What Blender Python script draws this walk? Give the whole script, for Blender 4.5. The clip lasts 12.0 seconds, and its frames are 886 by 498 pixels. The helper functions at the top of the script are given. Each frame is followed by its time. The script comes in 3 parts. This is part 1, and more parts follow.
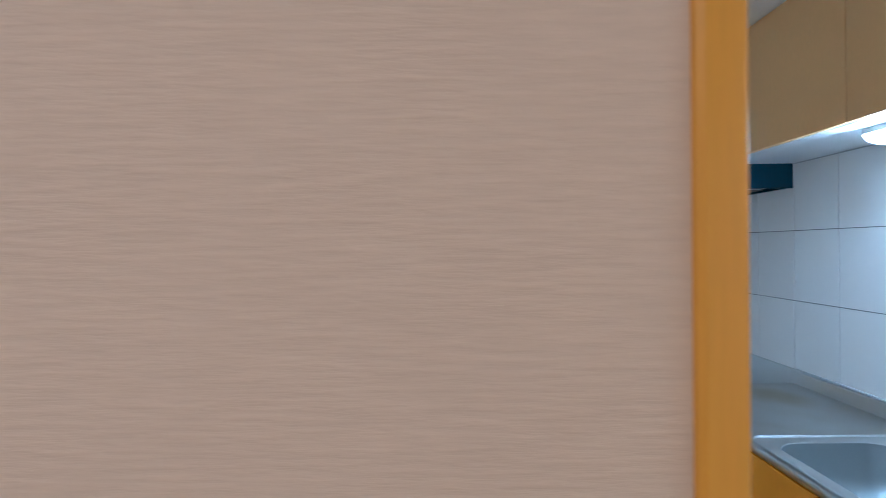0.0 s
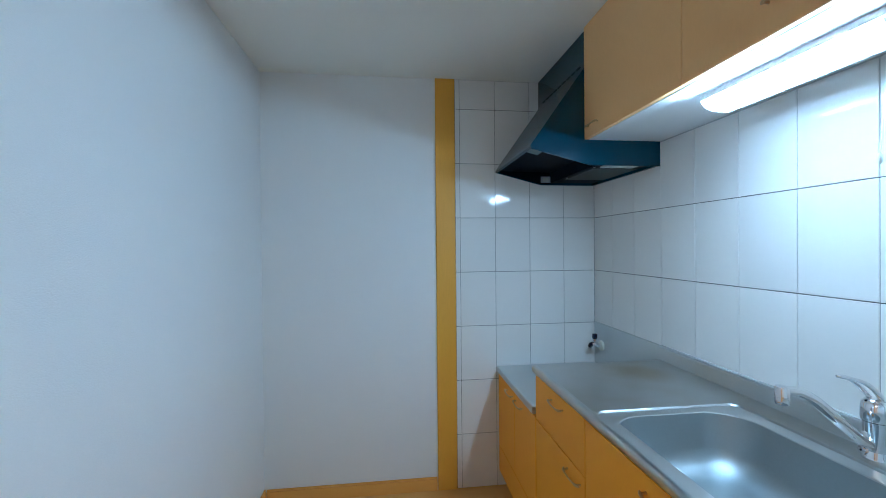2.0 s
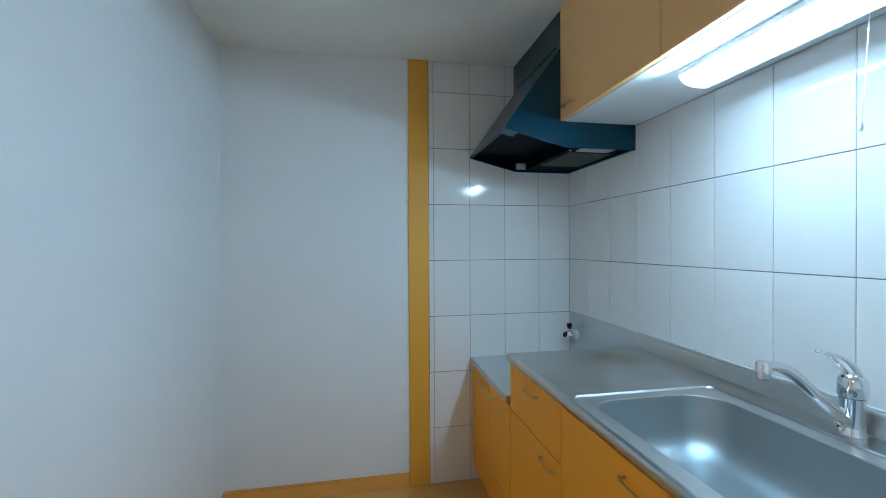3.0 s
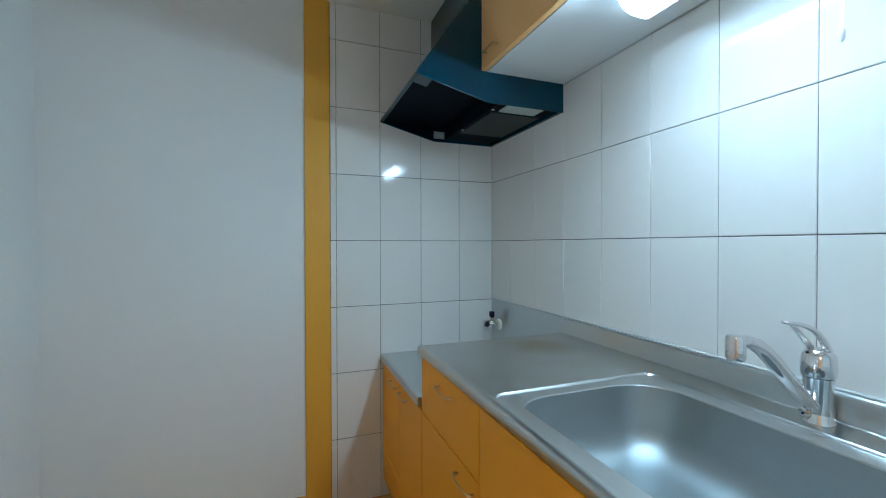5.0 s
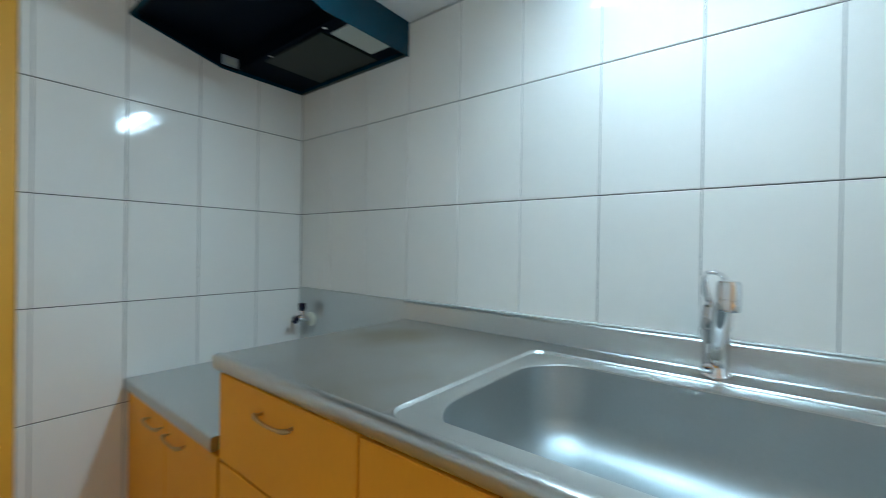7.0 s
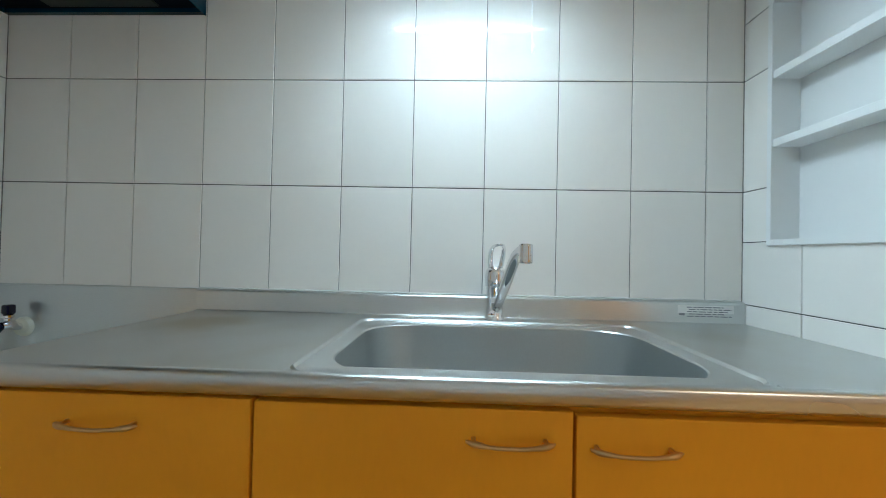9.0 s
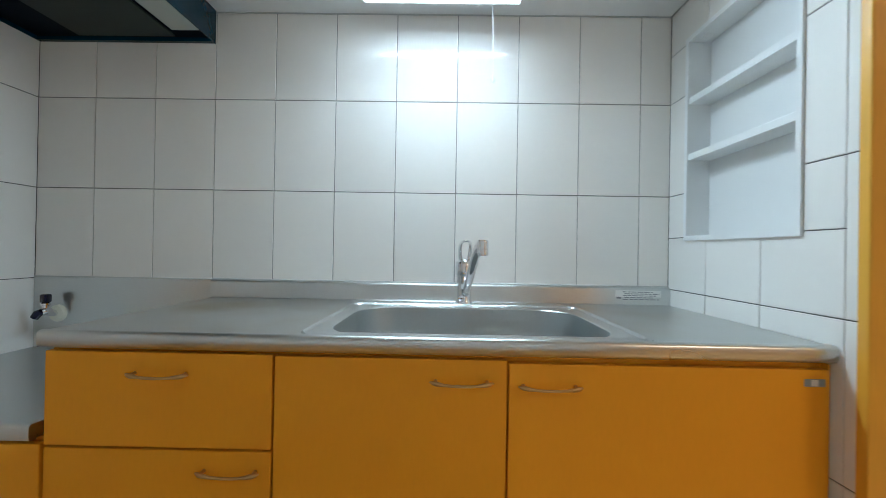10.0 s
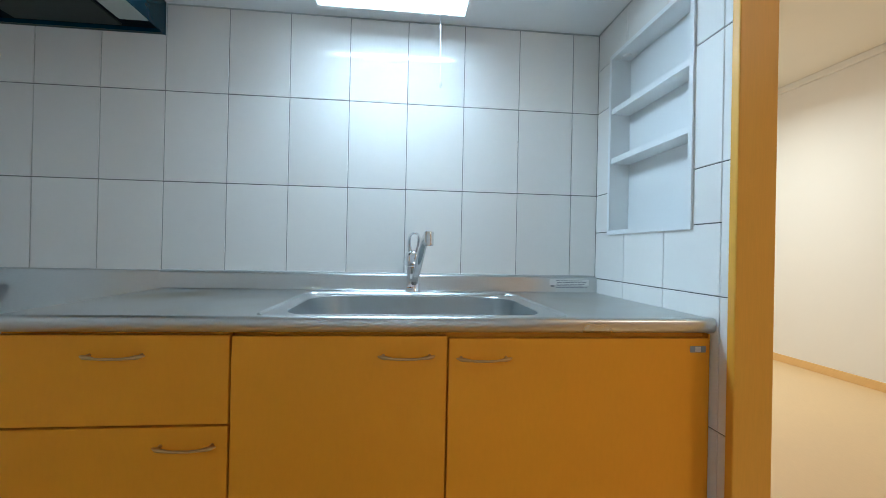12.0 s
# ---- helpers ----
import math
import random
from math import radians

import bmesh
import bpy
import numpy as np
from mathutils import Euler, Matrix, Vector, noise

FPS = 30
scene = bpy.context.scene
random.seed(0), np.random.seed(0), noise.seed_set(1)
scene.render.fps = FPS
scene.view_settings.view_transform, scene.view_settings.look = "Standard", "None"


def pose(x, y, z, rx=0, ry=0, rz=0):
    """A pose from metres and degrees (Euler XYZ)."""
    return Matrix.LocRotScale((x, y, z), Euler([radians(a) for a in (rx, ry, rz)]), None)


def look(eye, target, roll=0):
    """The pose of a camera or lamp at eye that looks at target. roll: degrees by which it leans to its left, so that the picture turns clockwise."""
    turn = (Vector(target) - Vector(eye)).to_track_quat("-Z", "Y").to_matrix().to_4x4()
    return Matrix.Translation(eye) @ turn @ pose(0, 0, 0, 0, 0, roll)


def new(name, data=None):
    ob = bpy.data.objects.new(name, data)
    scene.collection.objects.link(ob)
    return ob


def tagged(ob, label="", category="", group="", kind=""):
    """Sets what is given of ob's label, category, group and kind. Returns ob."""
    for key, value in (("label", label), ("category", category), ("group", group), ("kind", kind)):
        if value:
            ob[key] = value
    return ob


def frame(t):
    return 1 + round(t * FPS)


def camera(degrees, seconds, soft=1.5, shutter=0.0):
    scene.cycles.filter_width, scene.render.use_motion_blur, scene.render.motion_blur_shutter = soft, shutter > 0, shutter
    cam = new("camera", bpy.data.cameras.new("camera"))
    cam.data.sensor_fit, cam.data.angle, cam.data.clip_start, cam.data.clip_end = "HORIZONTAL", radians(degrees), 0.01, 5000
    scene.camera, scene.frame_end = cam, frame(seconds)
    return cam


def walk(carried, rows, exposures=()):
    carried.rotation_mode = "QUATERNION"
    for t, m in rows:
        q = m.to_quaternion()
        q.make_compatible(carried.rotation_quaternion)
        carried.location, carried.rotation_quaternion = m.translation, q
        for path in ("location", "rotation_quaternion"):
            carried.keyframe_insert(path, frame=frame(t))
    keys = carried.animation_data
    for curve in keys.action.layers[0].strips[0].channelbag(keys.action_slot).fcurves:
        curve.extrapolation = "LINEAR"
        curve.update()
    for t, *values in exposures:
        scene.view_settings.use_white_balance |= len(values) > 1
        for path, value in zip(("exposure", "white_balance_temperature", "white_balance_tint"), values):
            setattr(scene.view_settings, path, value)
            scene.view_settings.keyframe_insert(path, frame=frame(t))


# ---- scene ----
cam = camera(94.7, 12.0, 0.65, 0.5)
PATH = [
    (0, (-0.066, 0.105, 1.444), (-0.079, 2.105, 1.436), -0.6),
    (0.5, (0.022, 0.127, 1.43), (0.084, 2.126, 1.423), -0.5),
    (1, (0.134, 0.16, 1.4), (0.272, 2.155, 1.395), -0.6),
    (1.5, (0.224, 0.196, 1.375), (0.426, 2.186, 1.363), -0.5),
    (2, (0.28, 0.228, 1.345), (0.521, 2.213, 1.331), -0.5),
    (2.5, (0.291, 0.263, 1.311), (0.582, 2.242, 1.299), -0.3),
    (3, (0.304, 0.299, 1.281), (0.663, 2.267, 1.263), -0.3),
    (3.2, (0.325, 0.316, 1.259), (0.696, 2.282, 1.245), -0.1),
    (4.8, (0.456, 0.525, 1.196), (1.113, 2.414, 1.177), 0.2),
    (5, (0.454, 0.57, 1.182), (1.154, 2.444, 1.16), -0.1),
    (5.5, (0.456, 0.658, 1.152), (1.306, 2.468, 1.129), 0.1),
    (6, (0.495, 0.772, 1.141), (1.522, 2.488, 1.122), 0.4),
    (6.5, (0.507, 0.882, 1.107), (1.76, 2.441, 1.094), 0.7),
    (7, (0.477, 0.969, 1.077), (2.049, 2.205, 1.067), 0.9),
    (7.5, (0.451, 1.009, 1.069), (2.318, 1.725, 1.077), 1.1),
    (7.7, (0.437, 1.031, 1.06), (2.362, 1.571, 1.084), 1.2),
    (9.3, (0.241, 1.138, 1.014), (2.24, 1.2, 1.03), 1.2),
    (9.5, (0.194, 1.133, 1.02), (2.193, 1.189, 1.028), 1.1),
    (10, (0.091, 1.09, 1.012), (2.091, 1.113, 1.021), 1.0),
    (10.5, (0.017, 1.048, 1.012), (2.017, 1.045, 1.029), 1.0),
    (11, (-0.027, 1.015, 0.997), (1.972, 0.975, 1.004), 1.0),
    (11.5, (-0.021, 1.01, 0.986), (1.977, 0.919, 0.996), 1.1),
    (12, (-0.004, 1.072, 0.99), (1.987, 0.877, 0.997), 1.2),
]
EXPOSURES = [(0.0, 2.13, 4640, 7), (0.5, 2.17, 4500, 5), (1.0, 2.24, 4450, 3), (1.5, 2.24, 4600, 3), (2.5, 2.23, 4850, 1), (5.0, 2.18, 5200, -1), (6.0, 2.18, 5300, -2), (7.0, 2.18, 5550, -1),
             (7.5, 2.17, 5700, -1), (9.5, 2.17, 6000, 5), (10.5, 2.17, 5950, 7), (12.0, 2.17, 5480, 5)]
walk(cam, [(t, look(eye, target, roll)) for t, eye, target, roll in PATH], EXPOSURES)

# ---- light ----
TUBE_POWER = 52.0      # glow of the tube cover under the wall cabinet, curved front
TUBE_BOTTOM = 1.8      # its flat bottom
TUBE_CORE = 17.5       # and the tube shining through the bottom
UNSEEN_ROOM_LAMPS = ((3.3, -1.2, 6.6, 2.85, (1.0, 0.96, 0.80)), (-1.2, -1.0, 2.25, 3.14159, (1.0, 0.82, 0.64)))      # unseen ceiling lamps added in the adjoining room: place, watts, spread, colour
world = bpy.data.worlds.new("world")
world.use_nodes = True
world.node_tree.nodes["Background"].inputs["Color"].default_value = (0.02, 0.02, 0.022, 1)
world.node_tree.nodes["Background"].inputs["Strength"].default_value = 0.1
scene.world = world
for lamp_x, lamp_y, watts, spread, tint in UNSEEN_ROOM_LAMPS:
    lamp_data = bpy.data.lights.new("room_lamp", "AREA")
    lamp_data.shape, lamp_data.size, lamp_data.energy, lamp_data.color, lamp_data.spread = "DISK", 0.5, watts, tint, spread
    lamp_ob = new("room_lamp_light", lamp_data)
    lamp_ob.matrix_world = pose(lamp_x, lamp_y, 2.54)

# ---- materials ----


def material(name, colour, rough=0.5, metal=0.0, grain=0.0, scale=40.0, stretch=(1, 1, 1), bump=0.0, bump_scale=None, rough_var=0.0, stain=None, blotch=0.0, piece=0.0, spec=0.5, spill=None):
    m = bpy.data.materials.new(name)
    m.use_nodes = True
    nt = m.node_tree
    n, l = nt.nodes, nt.links
    b = n["Principled BSDF"]
    b.inputs["Roughness"].default_value, b.inputs["Metallic"].default_value = rough, metal
    b.inputs["Specular IOR Level"].default_value = spec
    tc = n.new("ShaderNodeTexCoord")
    mp = n.new("ShaderNodeMapping")
    mp.inputs["Scale"].default_value = stretch
    l.new(tc.outputs["Object"], mp.inputs["Vector"])
    fine = n.new("ShaderNodeTexNoise")
    fine.inputs["Scale"].default_value, fine.inputs["Detail"].default_value = scale, 5
    l.new(mp.outputs["Vector"], fine.inputs["Vector"])
    coarse = n.new("ShaderNodeTexNoise")
    coarse.inputs["Scale"].default_value, coarse.inputs["Detail"].default_value = 2.3, 3
    l.new(tc.outputs["Object"], coarse.inputs["Vector"])
    val = n.new("ShaderNodeMapRange")
    val.inputs["To Min"].default_value, val.inputs["To Max"].default_value = 1 - grain, 1 + grain
    l.new(fine.outputs["Fac"], val.inputs["Value"])
    val2 = n.new("ShaderNodeMapRange")
    val2.inputs["To Min"].default_value, val2.inputs["To Max"].default_value = 1 - blotch, 1 + blotch
    l.new(coarse.outputs["Fac"], val2.inputs["Value"])
    mul = n.new("ShaderNodeMath")
    mul.operation = "MULTIPLY"
    l.new(val.outputs["Result"], mul.inputs[0])
    l.new(val2.outputs["Result"], mul.inputs[1])
    last = mul.outputs["Value"]
    if piece:
        info = n.new("ShaderNodeObjectInfo")
        pv = n.new("ShaderNodeMapRange")
        pv.inputs["To Min"].default_value, pv.inputs["To Max"].default_value = 1 - piece, 1 + piece
        l.new(info.outputs["Random"], pv.inputs["Value"])
        mul2 = n.new("ShaderNodeMath")
        mul2.operation = "MULTIPLY"
        l.new(last, mul2.inputs[0])
        l.new(pv.outputs["Result"], mul2.inputs[1])
        last = mul2.outputs["Value"]
    sc = n.new("ShaderNodeVectorMath")
    sc.operation = "SCALE"
    sc.inputs[0].default_value = colour
    l.new(last, sc.inputs["Scale"])
    if stain:
        cloud = n.new("ShaderNodeTexNoise")
        cloud.inputs["Scale"].default_value, cloud.inputs["Detail"].default_value, cloud.inputs["Distortion"].default_value = 4.5, 2.5, 0.3
        l.new(tc.outputs["Object"], cloud.inputs["Vector"])
        mask = n.new("ShaderNodeMapRange")
        mask.inputs["From Min"].default_value, mask.inputs["From Max"].default_value, mask.inputs["To Max"].default_value = 0.3, 0.8, 0.45
        mask.interpolation_type = "SMOOTHSTEP"
        l.new(cloud.outputs["Fac"], mask.inputs["Value"])
        tint = n.new("ShaderNodeMix")
        tint.data_type = "VECTOR"
        tint.inputs[4].default_value, tint.inputs[5].default_value = colour, stain
        l.new(mask.outputs["Result"], tint.inputs[0])
        if spill:
            # one old spill with an uneven edge, x, y and reach in metres
            place = n.new("ShaderNodeMapping")
            place.inputs["Location"].default_value = (-spill[0] / spill[2], -spill[1] / spill[2], 0)
            place.inputs["Scale"].default_value = (1 / spill[2], 1 / spill[2], 0)
            l.new(tc.outputs["Object"], place.inputs["Vector"])
            far = n.new("ShaderNodeVectorMath")
            far.operation = "LENGTH"
            l.new(place.outputs["Vector"], far.inputs[0])
            uneven = n.new("ShaderNodeMath")
            uneven.operation = "ADD"
            l.new(far.outputs["Value"], uneven.inputs[0])
            l.new(cloud.outputs["Fac"], uneven.inputs[1])
            edge = n.new("ShaderNodeMapRange")
            edge.inputs["From Min"].default_value, edge.inputs["From Max"].default_value = 1.5, 0.6
            edge.inputs["To Max"].default_value = 0.95
            edge.interpolation_type = "SMOOTHSTEP"
            l.new(uneven.outputs["Value"], edge.inputs["Value"])
            both = n.new("ShaderNodeMath")
            both.operation = "MAXIMUM"
            l.new(mask.outputs["Result"], both.inputs[0])
            l.new(edge.outputs["Result"], both.inputs[1])
            l.new(both.outputs["Value"], tint.inputs[0])
        l.new(tint.outputs[1], sc.inputs[0])
    l.new(sc.outputs["Vector"], b.inputs["Base Color"])
    if rough_var:
        rv = n.new("ShaderNodeMapRange")
        rv.inputs["To Min"].default_value, rv.inputs["To Max"].default_value = max(0.02, rough - rough_var), rough + rough_var
        l.new(coarse.outputs["Fac"], rv.inputs["Value"])
        l.new(rv.outputs["Result"], b.inputs["Roughness"])
    if bump:
        bp = n.new("ShaderNodeBump")
        bp.inputs["Strength"].default_value, bp.inputs["Distance"].default_value = bump, 0.002
        if bump_scale:
            bn = n.new("ShaderNodeTexNoise")
            bn.inputs["Scale"].default_value, bn.inputs["Detail"].default_value = bump_scale, 3
            l.new(mp.outputs["Vector"], bn.inputs["Vector"])
            l.new(bn.outputs["Fac"], bp.inputs["Height"])
        else:
            l.new(fine.outputs["Fac"], bp.inputs["Height"])
        l.new(bp.outputs["Normal"], b.inputs["Normal"])
    return m


def glowing(name, colour, strength):
    m = bpy.data.materials.new(name)
    m.use_nodes = True
    b = m.node_tree.nodes["Principled BSDF"]
    b.inputs["Base Color"].default_value = (0.9, 0.9, 0.9, 1)
    b.inputs["Emission Color"].default_value = (*colour, 1)
    b.inputs["Emission Strength"].default_value = strength
    return m


M_PAPER = material("wallpaper", (0.88, 0.87, 0.85), 0.75, grain=0.04, scale=160, stretch=(1, 1, 4), bump=0.35, blotch=0.02)
M_PAPER_WOVEN = material("woven_wallpaper", (0.80, 0.672, 0.604), 0.8, grain=0.09, scale=62, stretch=(0.5, 1, 4.5), bump=0.5, blotch=0.03)
M_CEIL = material("ceiling_paper", (0.90, 0.87, 0.79), 0.85, grain=0.03, scale=220, bump=0.3, blotch=0.02)
M_TILE = material("glazed_tile", (0.86, 0.825, 0.78), 0.06, grain=0.012, scale=60, bump=0.06, bump_scale=6, blotch=0.015, piece=0.03, rough_var=0.015, spec=0.42)
M_GROUT = material("grout", (0.11, 0.105, 0.10), 0.9, grain=0.15, scale=200)
M_TRIM = material("stained_trim", (0.82, 0.42, 0.045), 0.38, grain=0.07, scale=55, stretch=(6, 6, 0.35), bump=0.05, blotch=0.06)
M_BASE = material("stained_baseboard", (0.80, 0.40, 0.08), 0.4, grain=0.06, scale=50, stretch=(0.4, 0.4, 6), bump=0.04, blotch=0.05)
M_DOOR = material("maple_laminate", (0.95, 0.405, 0.02), 0.45, grain=0.03, scale=60, stretch=(2, 2, 0.7), bump=0.03, blotch=0.03, spec=0.25)
# maple laminate again, paled to put the strip light's glare into its colour
M_DOOR_GLARE = material("glare_maple_laminate", (0.92, 0.55, 0.22), 0.42, grain=0.03, scale=60, stretch=(2, 2, 0.7), bump=0.03, blotch=0.03, spec=0.35)
M_WHITE = material("white_melamine", (0.80, 0.80, 0.79), 0.35, grain=0.01, scale=80, blotch=0.01)
M_STEEL = material("brushed_steel", (0.60, 0.615, 0.61), 0.29, 1.0, grain=0.06, scale=120, stretch=(14, 0.6, 6), bump=0.03, blotch=0.05, rough_var=0.05)
M_STEEL_EDGE = material("polished_steel_edge", (0.61, 0.62, 0.61), 0.29, 1.0, grain=0.04, scale=120, stretch=(14, 0.6, 6), bump=0.02, blotch=0.04, rough_var=0.04)
M_STEEL_TOP = material("stained_steel", (0.60, 0.615, 0.61), 0.29, 1.0, grain=0.06, scale=120, stretch=(14, 0.6, 6), bump=0.03, blotch=0.05, rough_var=0.04, stain=(0.42, 0.38, 0.28), spill=(1.22, 1.72, 0.17))
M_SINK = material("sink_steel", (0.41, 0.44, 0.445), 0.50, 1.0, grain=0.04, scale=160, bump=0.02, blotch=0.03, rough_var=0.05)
M_CHROME = material("chrome", (0.80, 0.80, 0.81), 0.06, 1.0, grain=0.01, scale=60)
M_HANDLE = material("satin_nickel", (0.62, 0.42, 0.20), 0.30, 1.0, grain=0.05, scale=90)
M_HOOD = material("navy_enamel", (0.0005, 0.040, 0.074), 0.13, grain=0.08, scale=60, blotch=0.1, rough_var=0.04, spec=0.5)
# hollow of the hood: its shade put into a near-black, hardly reflecting colour
M_HOOD_SHADE = material("hood_inside_shade", (0.0008, 0.004, 0.011), 0.6, grain=0.2, scale=60, spec=0.06)
M_FILTER = material("hood_filter", (0.012, 0.022, 0.018), 0.45, 0.3, grain=0.2, scale=300)
M_GLASS = material("frosted_cover", (0.42, 0.46, 0.42), 0.3, grain=0.03, scale=50)
M_GREY = material("grey_plastic", (0.32, 0.36, 0.40), 0.4, grain=0.03, scale=50)
M_SEAL = material("sealant", (0.52, 0.52, 0.50), 0.6, grain=0.03, scale=50)
M_BLACK = material("black_plastic", (0.008, 0.008, 0.028), 0.25, grain=0.1, scale=80)
M_CREAM = material("cream_plastic", (0.72, 0.71, 0.60), 0.4, grain=0.02, scale=60)
# kitchen's floor wood again, with the room's brighter light put into its colour
M_FLOOR_ROOM = material("wood_floor_lit", (0.78, 0.57, 0.31), 0.4, grain=0.08, scale=24, stretch=(1.0, 9, 1), bump=0.05, blotch=0.04, rough_var=0.05)
M_BASE_PALE = material("pale_baseboard", (0.82, 0.54, 0.22), 0.4, grain=0.06, scale=50, stretch=(0.4, 0.4, 6), bump=0.04, blotch=0.05)
M_FLOOR = material("wood_floor", (0.70, 0.38, 0.10), 0.35, grain=0.12, scale=24, stretch=(1.0, 9, 1), bump=0.05, blotch=0.05, rough_var=0.05)
M_DARK = material("shadow_gap", (0.05, 0.025, 0.01), 0.8)
M_LABEL = material("paper_label", (0.78, 0.78, 0.77), 0.5, grain=0.02, scale=80)
M_INK = material("print_grey", (0.22, 0.23, 0.26), 0.6)
M_TUBE_LOW = glowing("lit_diffuser_bottom", (0.76, 0.95, 1.08), TUBE_BOTTOM)
M_TUBE_CORE = glowing("lit_tube", (0.76, 0.95, 1.08), TUBE_CORE)
M_TUBE = glowing("lit_diffuser", (0.76, 0.95, 1.08), TUBE_POWER)
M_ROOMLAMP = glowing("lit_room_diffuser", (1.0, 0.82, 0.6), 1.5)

# ---- mesh tools ----


def part(name, bm, mat, parent=None, label="", smooth=False):
    me = bpy.data.meshes.new(name)
    bmesh.ops.recalc_face_normals(bm, faces=bm.faces)
    bm.to_mesh(me)
    bm.free()
    me.materials.append(mat)
    if smooth:
        me.shade_smooth()
        me.set_sharp_from_angle(angle=radians(40))
    ob = new(name, me)
    if parent is not None:
        ob.parent = parent
    if label:
        ob["label"] = label
    return ob


def thing(name, label, category, group="", kind=""):
    return tagged(new(name), label, category, group, kind)


def boxes(*specs, bevel=0.0, seg=2):
    bm = bmesh.new()
    for x0, x1, y0, y1, z0, z1 in specs:
        r = bmesh.ops.create_cube(bm, size=1)
        bmesh.ops.scale(bm, vec=(x1 - x0, y1 - y0, z1 - z0), verts=r["verts"])
        bmesh.ops.translate(bm, vec=((x0 + x1) / 2, (y0 + y1) / 2, (z0 + z1) / 2), verts=r["verts"])
    if bevel:
        bmesh.ops.bevel(bm, geom=bm.edges[:], offset=bevel, segments=seg, affect="EDGES", profile=0.5)
    return bm


def prism(profile, y0, y1, close=True):
    """A profile of (x, z) points drawn out along y."""
    bm = bmesh.new()
    a = [bm.verts.new((x, y0, z)) for x, z in profile]
    b = [bm.verts.new((x, y1, z)) for x, z in profile]
    k = len(profile)
    for i in range(k if close else k - 1):
        j = (i + 1) % k
        bm.faces.new((a[i], a[j], b[j], b[i]))
    if close:
        bm.faces.new(a)
        bm.faces.new(b)
    return bm


def rounded(x0, x1, y0, y1, r, z, nc=10):
    pts = []
    for cx, cy, a0 in ((x1 - r, y1 - r, 0), (x0 + r, y1 - r, 90), (x0 + r, y0 + r, 180), (x1 - r, y0 + r, 270)):
        for i in range(nc):
            a = radians(a0 + 90 * i / (nc - 1))
            pts.append((cx + r * math.cos(a), cy + r * math.sin(a), z))
    return pts


def loft(rings, cap_end=True, cap_start=False):
    bm = bmesh.new()
    rows = [[bm.verts.new(p) for p in ring] for ring in rings]
    k = len(rows[0])
    for a, b in zip(rows, rows[1:]):
        for i in range(k):
            j = (i + 1) % k
            bm.faces.new((a[i], a[j], b[j], b[i]))
    if cap_end:
        bm.faces.new(rows[-1])
    if cap_start:
        bm.faces.new(rows[0])
    return bm


def sweep(points, radii, sides=12, flat=1.0, bm=None, square=1.0):
    """A tube through points with a radius at each; flat squashes it, square under 1 makes it boxier."""
    def soft_box(c):
        return math.copysign(abs(c) ** square, c)
    bm = bm or bmesh.new()
    pts = [Vector(p) for p in points]
    rows = []
    for i, p in enumerate(pts):
        d = (pts[min(i + 1, len(pts) - 1)] - pts[max(i - 1, 0)]).normalized()
        up = Vector((0, 0, 1)) if abs(d.z) < 0.95 else Vector((1, 0, 0))
        u = d.cross(up).normalized()
        v = u.cross(d).normalized()
        r = radii[i] if isinstance(radii, (list, tuple)) else radii
        rows.append([bm.verts.new(p + r * (soft_box(math.cos(2 * math.pi * (k + 0.5) / sides)) * u + flat * soft_box(math.sin(2 * math.pi * (k + 0.5) / sides)) * v)) for k in range(sides)])
    for a, b in zip(rows, rows[1:]):
        for i in range(sides):
            j = (i + 1) % sides
            bm.faces.new((a[i], a[j], b[j], b[i]))
    bm.faces.new(rows[0])
    bm.faces.new(rows[-1])
    return bm


def lathe(profile, centre, axis="z", sides=24):
    """Radius and height pairs turned about an axis through centre."""
    rings = []
    for r, h in profile:
        ring = []
        for k in range(sides):
            a = 2 * math.pi * k / sides
            c, s = r * math.cos(a), r * math.sin(a)
            p = {"z": (c, s, h), "x": (h, c, s), "y": (c, h, s)}[axis]
            ring.append(tuple(centre[i] + p[i] for i in range(3)))
        rings.append(ring)
    return loft(rings, True, True)


def curve_points(pts, steps=6):
    """Smooth run of points through the given ones."""
    P = [Vector(p) for p in pts]
    P = [2 * P[0] - P[1]] + P + [2 * P[-1] - P[-2]]
    out = []
    for i in range(1, len(P) - 2):
        for s in range(steps):
            t = s / steps
            a, b, c, d = P[i - 1], P[i], P[i + 1], P[i + 2]
            out.append(0.5 * (2 * b + (c - a) * t + (2 * a - 5 * b + 4 * c - d) * t * t + (3 * b - a - 3 * c + d) * t ** 3))
    out.append(P[-2])
    return out


# ---- structure ----
XE, YN, XW, YS = 1.434, 2.462, -0.405, 0.366      # kitchen wall faces
CEIL, CEIL2 = 2.263, 2.62                          # kitchen and room ceilings
YR = -2.53                                         # far wall of the adjoining room
DOOR0, DOOR1, HEAD = 0.076, 0.790, 2.0             # clear opening
NX0, NX1, NZ0, NZ1 = 0.935, 1.325, 1.065, 1.655    # shelf niche in the wall

